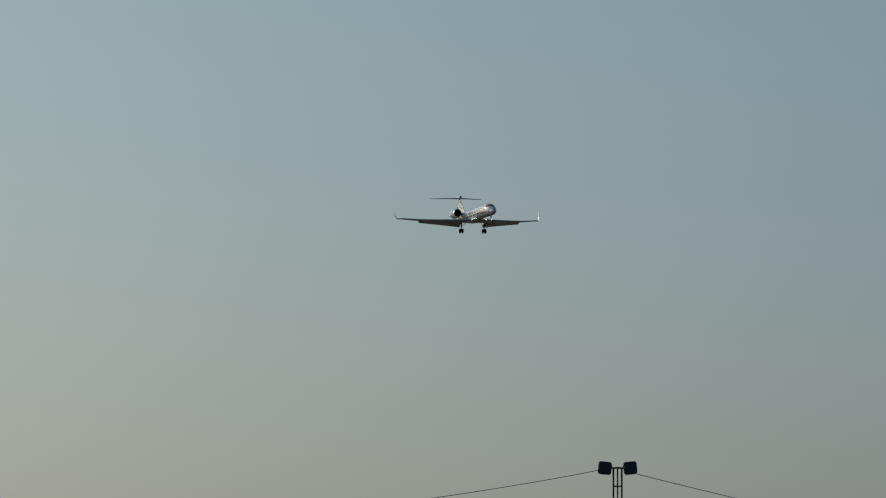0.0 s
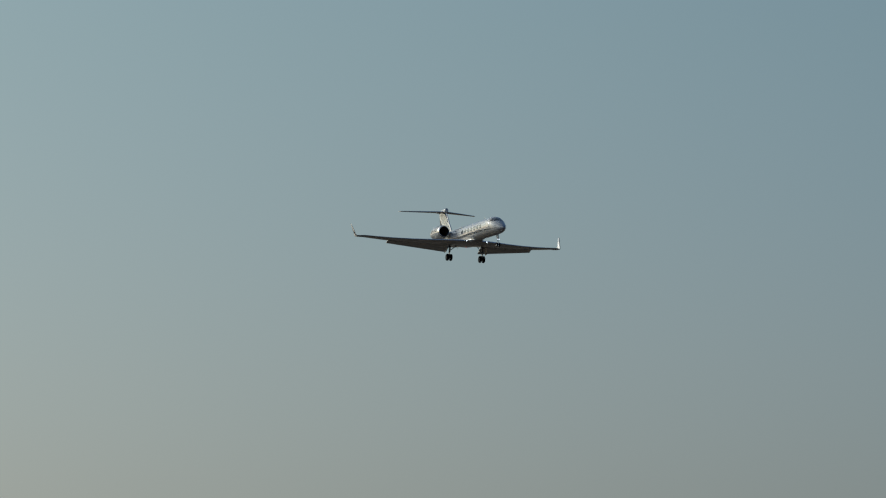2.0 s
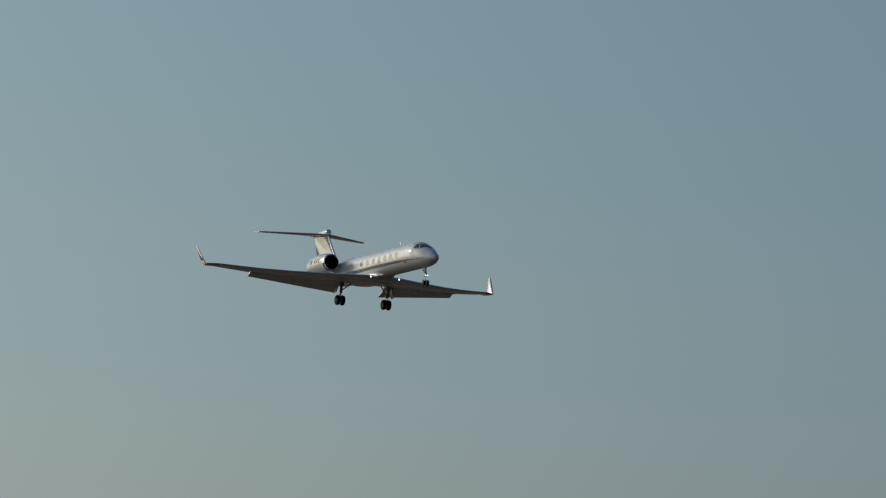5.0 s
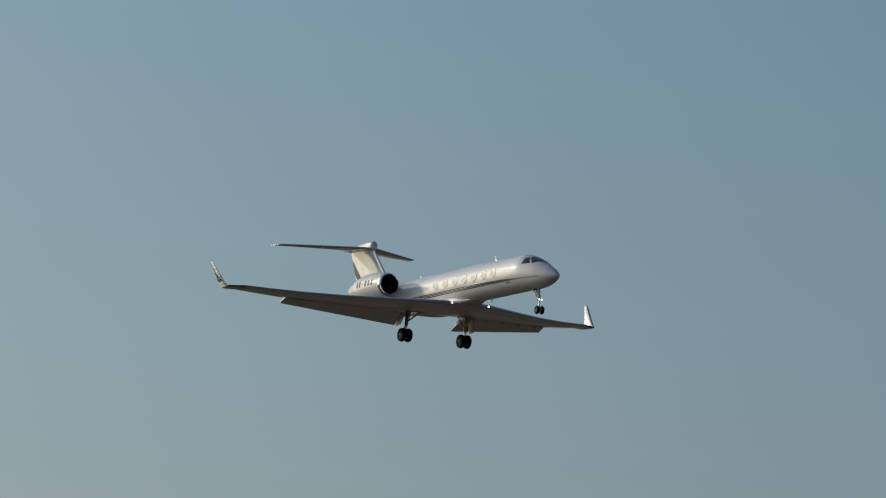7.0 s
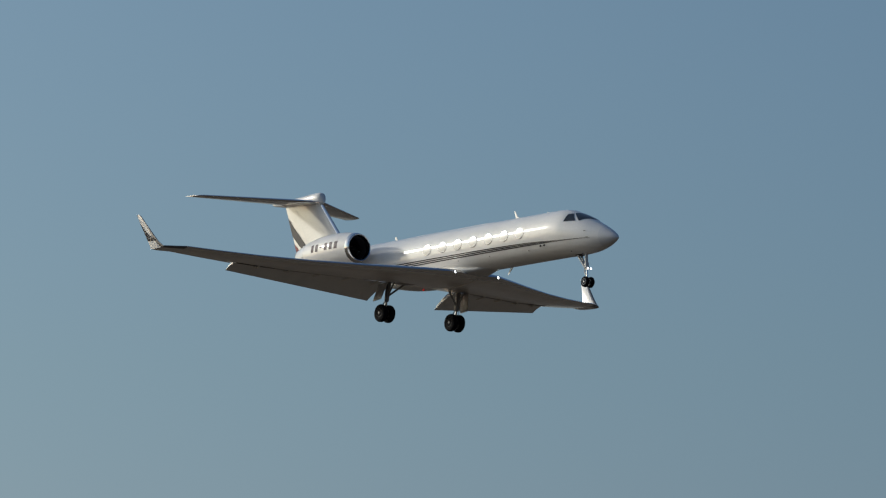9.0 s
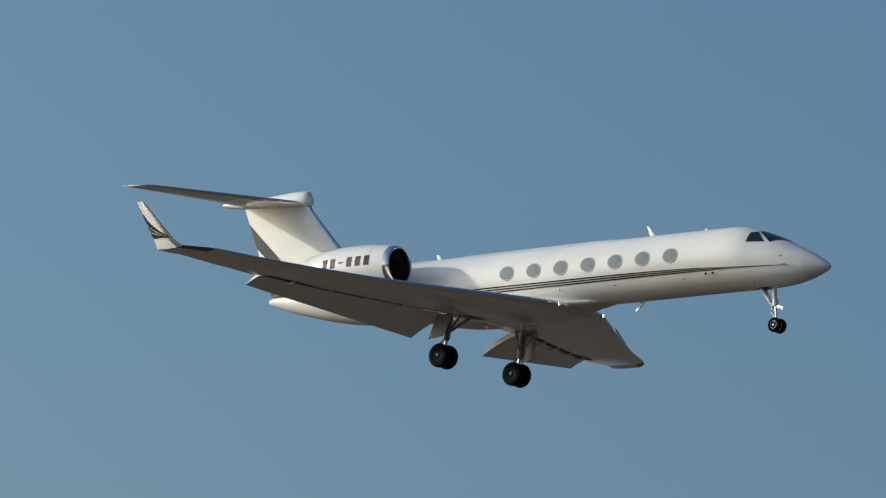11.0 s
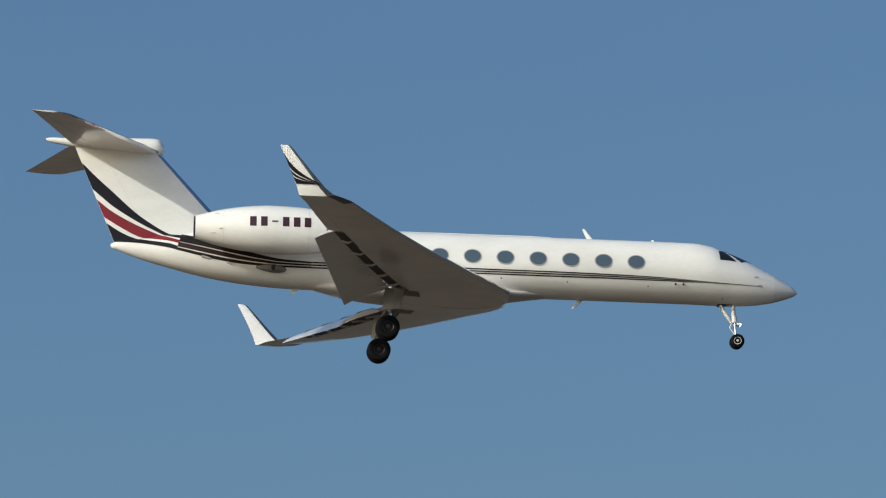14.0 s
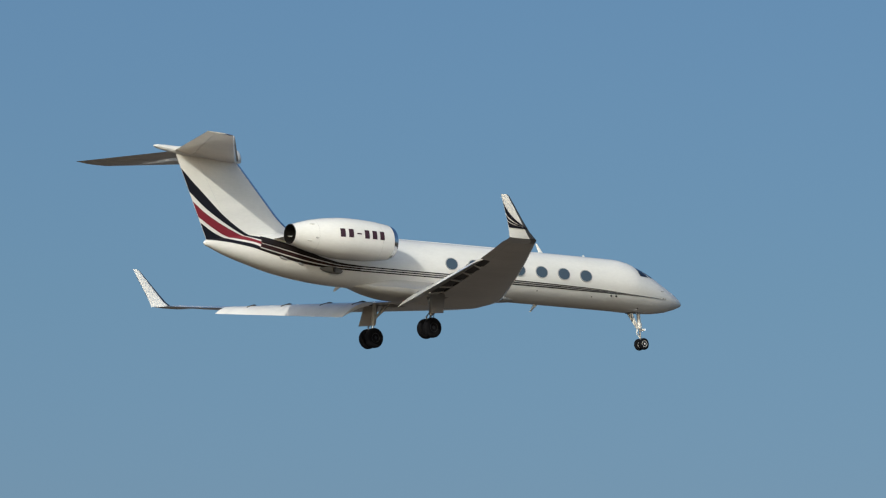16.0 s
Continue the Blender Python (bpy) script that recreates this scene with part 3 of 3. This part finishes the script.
for s in (-1, 1):
    nac = part("engine_nacelle", loft(bmesh.new(), [ring_at(x, float(curve(NAC, x)[0]), s) for x in np.linspace(-23.42, -18.28, 24)], (False, False)), WHITE, jet, "white engine nacelle with polished intake lip")
    part("intake_lip", loft(bmesh.new(), [ring_at(x, r, s) for x, r in ((-18.28, 0.782), (-18.2, 0.767), (-18.1, 0.742), (-18.03, 0.712), (-18.0, 0.685), (-18.02, 0.655), (-18.1, 0.63), (-18.3, 0.612))], (False, False)), ALU, nac, "polished metal intake lip")
    part("intake_duct", loft(bmesh.new(), [ring_at(x, r, s) for x, r in ((-18.3, 0.612), (-18.6, 0.60), (-18.95, 0.61))], (False, True)), DARK, nac)
    bm = bmesh.new()
    for k in range(24):
        a = 2 * math.pi * k / 24
        c = axis_at(-18.85, s)
        q = []
        for r, tw in ((0.16, 0.10), (0.6, 0.05)):
            for d in (-1, 1):
                q.append(c + Vector((d * tw, r * math.sin(a + d * 0.10), r * math.cos(a + d * 0.10))))
        bm.faces.new([bm.verts.new(v) for v in (q[0], q[1], q[3], q[2])])
    part("fan", bm, SOOT, nac, "dark fan blades")
    c = axis_at(-18.8, s)
    part("spinner", tube(bmesh.new(), [c, c + Vector((0.12, 0, 0)), c + Vector((0.25, 0, 0)), c + Vector((0.32, 0, 0))], [0.17, 0.13, 0.06, 0.01], 16), SOOT, nac)
    part("exhaust", loft(bmesh.new(), [ring_at(x, r, s) for x, r in ((-23.41, 0.446), (-23.46, 0.44), (-23.46, 0.42), (-22.9, 0.40), (-22.3, 0.38))], (False, True)), SOOT, nac, "dark exhaust nozzle")
    # pylon
    rings = [foil((-19.0, s * y, 1.22), (-23.3, s * y, 1.25), (0, 0, 1), 0.085, 0, 1, 10) for y in (0.55, 1.0, 1.5, 1.75)]
    part("pylon", loft(bmesh.new(), rings), WHITE, nac)
    # registration as bars on the outer side
    for k in range(6):
        w, h, z0 = (0.25, 0.38, 1.40) if k != 2 else (0.24, 0.06, 1.40)
        x0 = -21.25 + 0.415 * k
        bm = bmesh.new()
        g = []
        for i in range(4):
            row = []
            for j in range(6):
                x, z = x0 - w / 2 + w * i / 3, z0 - h / 2 + h * j / 5
                ax, r = cowl(x, s)
                row.append(bm.verts.new((x, ax.y + s * (math.sqrt(r * r - (z - ax.z) ** 2) + 0.008), z)))
            g.append(row)
        for i in range(3):
            for j in range(5):
                bm.faces.new((g[i][j], g[i + 1][j], g[i + 1][j + 1], g[i][j + 1]))
        part("marking_bar", bm, INK, nac, "dark marking bar")

for s in (-1, 1):
    for x, z, l in ((-22.47, 1.12, 0.16), (-22.75, 0.98, 0.22), (-22.6, 1.72, 0.2)):
        ax, r = cowl(x, s)
        y = ax.y + s * math.sqrt(r ** 2 - (z - ax.z) ** 2)
        part("nacelle_vent", tube(bmesh.new(), [(x - l / 2, y - s * 0.06, z + 0.01), (x, y - s * 0.005, z), (x + l / 2, y + s * 0.01, z)], [0.02, 0.045, 0.03], 8), BELLY, jet, "small vent on the nacelle")

# panel seams round the nacelles
for s in (-1, 1):
    for x in (-19.12, -22.35):
        ax, r = cowl(x, s)
        r += 0.001
        ring = [(x, ax.y + r * math.cos(2 * math.pi * k / 40), ax.z + r * math.sin(2 * math.pi * k / 40)) for k in range(41)]
        part("nacelle_seam", tube(bmesh.new(), ring, 0.005, 5), BELLY, jet, "thin panel seam round the nacelle")

# intake scoop and small fittings on the tail
for s in (-1, 1):
    zc = 0.06
    y = hull_y(-20.4, zc)
    rings = []
    for x, r in ((-21.08, 0.02), (-20.95, 0.09), (-20.7, 0.155), (-20.4, 0.185), (-20.1, 0.165), (-19.9, 0.10), (-19.82, 0.02)):
        rings.append([(x, s * (hull_y(x, zc) - 0.02 + 0.75 * r * math.cos(a)), zc - 0.10 * (x + 20.4) + r * math.sin(a)) for a in [2 * math.pi * k / 16 for k in range(16)]])
    scoop = part("air_scoop", loft(bmesh.new(), rings), SCOOPM, jet, "grey oval air scoop, opening's shade painted as a dark disc")
    # no hole is cut: a near-black disc paints the shade inside
    part("opening", tube(bmesh.new(), [(-20.33, s * (y + 0.09), zc - 0.01), (-20.30, s * (y + 0.135), zc - 0.015)], 0.115, 14), DARK, scoop)
    for x, z, l in ((-22.9, 0.42, 0.34), (-22.0, 0.22, 0.22)):
        yy = hull_y(x, z)
        part("vent", tube(bmesh.new(), [(x - l / 2, s * yy, z + 0.02), (x + l / 2, s * hull_y(x + l / 2, z - 0.06), z - 0.06)], 0.05, 8), FRAMEM, jet)
    for x, z in ((-9.03, -0.07), (-11.58, -0.02), (-2.97, -0.42), (-5.9, -0.12)):
        yy = hull_y(x, z)
        part("drain_port", tube(bmesh.new(), [(x, s * (yy - 0.02), z), (x, s * (yy + 0.012), z - 0.004)], 0.028, 10), RIM, jet)
    for x in (-4.85, -4.55):
        part("probe", tube(bmesh.new(), [(x, s * hull_y(x, 0.0), 0.0), (x, s * (hull_y(x, 0) + 0.05), -0.04)], 0.04, 6), RIM, jet)
    for x, z in ((-1.75, 0.42), (-1.62, 0.10)):
        part("probe", tube(bmesh.new(), [(x, s * hull_y(x, z), z), (x + 0.02, s * (hull_y(x, z) + 0.04), z), (x + 0.16, s * (hull_y(x, z) + 0.03), z)], 0.014, 6), STEEL, jet)


def blade(name, root, tip, c0, c1, mat=WHITE):
    r, t = Vector(root), Vector(tip)
    rings = [foil((p.x + c / 2, p.y, p.z), (p.x - c / 2, p.y, p.z), (0, 1, 0), 0.14, 0, 1, 6) for p, c in ((r, c0), (r * 0.5 + t * 0.5, (c0 + c1) / 2), (t, c1))]
    part(name, loft(bmesh.new(), rings), mat, jet, "small blade antenna")


part("chin_fairing", tube(bmesh.new(), [(-1.25, 0, -0.40), (-1.05, 0, -0.37), (-0.85, 0, -0.30), (-0.72, 0, -0.24)], [0.02, 0.07, 0.07, 0.02], 10), RADOME, jet)
blade("antenna", (-8.05, 0, 1.80), (-8.33, 0, 2.24), 0.27, 0.10)
blade("antenna", (-5.6, 0, 1.80), (-5.65, 0, 1.90), 0.2, 0.08)
blade("antenna", (-18.1, 0, 1.78), (-18.25, 0, 2.05), 0.22, 0.16)
blade("antenna", (-8.38, 0, -0.53), (-8.72, 0, -0.92), 0.26, 0.10, BELLY)
blade("antenna", (-19.3, 0, -0.48), (-19.6, 0, -0.75), 0.3, 0.12, BELLY)
lb = bmesh.new()
bmesh.ops.create_uvsphere(lb, u_segments=12, v_segments=8, radius=0.05, matrix=Matrix.Translation((-15.76, 0, -0.95)))
part("beacon", lb, BEACON, jet, "red beacon under the belly")


# ---- landing gear ----
def wheel(parent, c, r, w, rim_r, rim_mat):
    c = Vector(c)

    def turned(profile, n=32):
        return loft(bmesh.new(), [[c + Vector((rr * math.cos(2 * math.pi * k / n), yy, rr * math.sin(2 * math.pi * k / n))) for k in range(n)] for yy, rr in profile], (True, True))

    h = w / 2
    tyre = part("wheel", turned([(-h * 0.85, rim_r), (-h, rim_r + 0.04), (-h, r - 0.10), (-h * 0.82, r - 0.035), (-h * 0.45, r - 0.004), (0, r), (h * 0.45, r - 0.004), (h * 0.82, r - 0.035), (h, r - 0.10), (h, rim_r + 0.04), (h * 0.85, rim_r)]), TYRE, parent, "black tyre")
    for s in (-1, 1):
        part("rim", turned([(s * h * 0.80, rim_r), (s * h * 0.92, rim_r * 0.96), (s * h * 0.80, rim_r * 0.80), (s * h * 0.55, rim_r * 0.55), (s * h * 0.62, rim_r * 0.40), (s * h * 1.0, rim_r * 0.30), (s * h * 1.02, rim_r * 0.10)], 20), rim_mat, tyre)
    return tyre


nose = part("nose_gear", tube(bmesh.new(), [(-2.50, 0, -0.45), (-2.45, 0, -1.05), (-2.43, 0, -1.10)], [0.085, 0.085, 0.06], 14), NOSEM, jet, "white-painted nose gear leg with twin wheels")
part("piston", tube(bmesh.new(), [(-2.44, 0, -1.05), (-2.34, 0, -1.95)], 0.048, 12), ALU, nose)
part("axle", tube(bmesh.new(), [(-2.32, -0.2, -1.98), (-2.32, 0.2, -1.98)], 0.045, 10), NOSEM, nose)
part("drag_brace", tube(bmesh.new(), [(-3.05, 0.12, -0.5), (-2.52, 0.02, -1.28)], [0.065, 0.05], 8), NOSEM, nose)
part("drag_brace", tube(bmesh.new(), [(-3.05, -0.12, -0.5), (-2.52, -0.02, -1.28)], [0.065, 0.05], 8), NOSEM, nose)
part("torque_link", tube(bmesh.new(), [(-2.47, 0, -1.12), (-2.60, 0, -1.45), (-2.37, 0, -1.75)], 0.03, 8), NOSEM, nose)
part("collar", tube(bmesh.new(), [(-2.44, 0, -1.0), (-2.42, 0, -1.25)], 0.11, 12), NOSEM, nose)
for s in (-1, 1):
    wheel(nose, (-2.32, s * 0.17, -1.98), 0.275, 0.18, 0.15, NOSEM)
    lamp = part("taxi_light", tube(bmesh.new(), [(-2.34, s * 0.09, -1.31), (-2.30, s * 0.09, -1.31), (-2.22, s * 0.09, -1.31)], [0.03, 0.055, 0.062], 14), NOSEM, nose, "lit taxi light")
    part("lens", tube(bmesh.new(), [(-2.219, s * 0.09, -1.31), (-2.19, s * 0.09, -1.31), (-2.17, s * 0.09, -1.31)], [0.055, 0.045, 0.02], 14), TAXI, lamp, "glowing lens")
# a dark plate on the belly, painted as the shade of an open bay
part("gear_bay_shade", slab(bmesh.new(), [(-1.85, -0.2, -0.50), (-3.1, -0.2, -0.585), (-3.1, 0.2, -0.585), (-1.85, 0.2, -0.50)], 0.03), DARK, jet)
for s in (-1, 1):
    Y = s * 2.23
    leg = part("main_gear", tube(bmesh.new(), [(-15.75, Y, -0.75), (-15.87, Y, -1.70), (-15.89, Y, -1.80)], [0.13, 0.12, 0.09], 14), STEEL, jet, "grey main gear leg with twin wheels")
    part("piston", tube(bmesh.new(), [(-15.88, Y, -1.7), (-15.99, Y, -2.36)], 0.065, 12), ALU, leg)
    part("axle", tube(bmesh.new(), [(-16.0, Y - 0.36, -2.39), (-16.0, Y + 0.36, -2.39)], 0.06, 10), STEEL, leg)
    part("side_brace", tube(bmesh.new(), [(-15.45, s * 1.35, -0.80), (-15.86, Y - s * 0.06, -1.5)], 0.05, 8), STEEL, leg)
    part("drag_brace", tube(bmesh.new(), [(-15.25, Y, -0.85), (-15.86, Y, -1.6)], 0.045, 8), STEEL, leg)
    part("torque_link", tube(bmesh.new(), [(-15.9, Y, -1.6), (-16.16, Y, -1.9), (-16.0, Y, -2.2)], 0.04, 8), STEEL, leg)
    part("hydraulic_line", tube(bmesh.new(), [(-15.70, Y + s * 0.1, -0.9), (-15.76, Y + s * 0.12, -1.5), (-15.88, Y + s * 0.1, -2.2)], 0.016, 6), DARK, leg)
    part("gear_door", slab(bmesh.new(), [(-15.35, s * 2.55, -0.85), (-16.15, s * 2.55, -0.90), (-16.28, s * 2.80, -1.80), (-15.62, s * 2.78, -1.74)], 0.035), DOORM, leg, "grey gear door")
    for d in (-0.235, 0.235):
        wheel(leg, (-16.0, Y + d, -2.39), 0.455, 0.30, 0.22, RIM)


def motions():
    walk(jet, [
    (0.0, pose(-1119.90, 272.48, 114.62, 0.50, 0.34, 1.44)),
    (0.2, pose(-1039.47, 256.51, 109.04, 0.24, 0.27, 1.56)),
    (0.5, pose(-928.40, 234.44, 101.33, -0.13, 0.17, 1.73)),
    (1.0, pose(-823.78, 216.22, 91.75, -0.52, 0.01, 1.64)),
    (1.5, pose(-793.80, 216.89, 90.19, -0.87, -0.09, 1.78)),
    (2.0, pose(-759.00, 216.24, 88.09, -1.89, -0.04, 2.23)),
    (2.5, pose(-726.85, 216.32, 86.29, -3.23, 0.11, 2.44)),
    (3.0, pose(-690.50, 215.11, 83.99, -3.56, -0.03, 2.65)),
    (3.5, pose(-621.82, 203.24, 77.76, -3.33, 0.16, 2.89)),
    (4.0, pose(-535.84, 184.13, 69.06, -2.84, 0.61, 3.01)),
    (4.2, pose(-526.68, 184.80, 68.63, -3.00, 0.62, 3.29)),
    (6.3, pose(-401.83, 181.00, 60.82, -2.08, 0.66, 3.88)),
    (6.5, pose(-379.11, 175.50, 58.46, -1.72, 0.61, 3.88)),
    (7.0, pose(-351.50, 174.92, 56.75, -2.02, 0.53, 4.06)),
    (7.5, pose(-325.57, 175.04, 55.36, -1.80, 0.43, 3.84)),
    (8.0, pose(-298.25, 174.44, 53.73, -1.66, 0.46, 3.74)),
    (8.5, pose(-272.34, 174.64, 52.33, -1.22, 0.57, 3.66)),
    (9.0, pose(-244.90, 173.75, 50.55, -1.16, 0.95, 3.56)),
    (9.2, pose(-236.13, 174.92, 50.30, -1.10, 1.19, 3.78)),
    (11.3, pose(-123.99, 172.22, 43.60, -1.38, 1.77, 3.69)),
    (11.5, pose(-116.53, 176.55, 44.06, -1.55, 1.72, 3.52)),
    (12.0, pose(-104.72, 205.32, 49.29, -1.68, 1.86, 3.16)),
    (12.5, pose(-84.85, 235.81, 54.42, -1.65, 2.05, 2.26)),
    (13.0, pose(-49.53, 235.87, 52.55, -0.96, 1.89, 3.07)),
    (13.5, pose(-14.12, 235.54, 50.61, -0.36, 1.70, 2.67)),
    (14.0, pose(21.18, 235.08, 48.67, -0.54, 1.12, 3.12)),
    (14.5, pose(56.26, 234.31, 46.76, -0.64, 1.11, 2.91)),
    (15.0, pose(91.67, 235.04, 45.00, 0.01, 1.62, 3.56)),
    (15.5, pose(126.42, 234.07, 43.04, 0.39, 1.05, 3.27)),
    (16.0, pose(161.88, 234.59, 41.42, 0.25, -0.70, 3.65)),
    ])


motions()
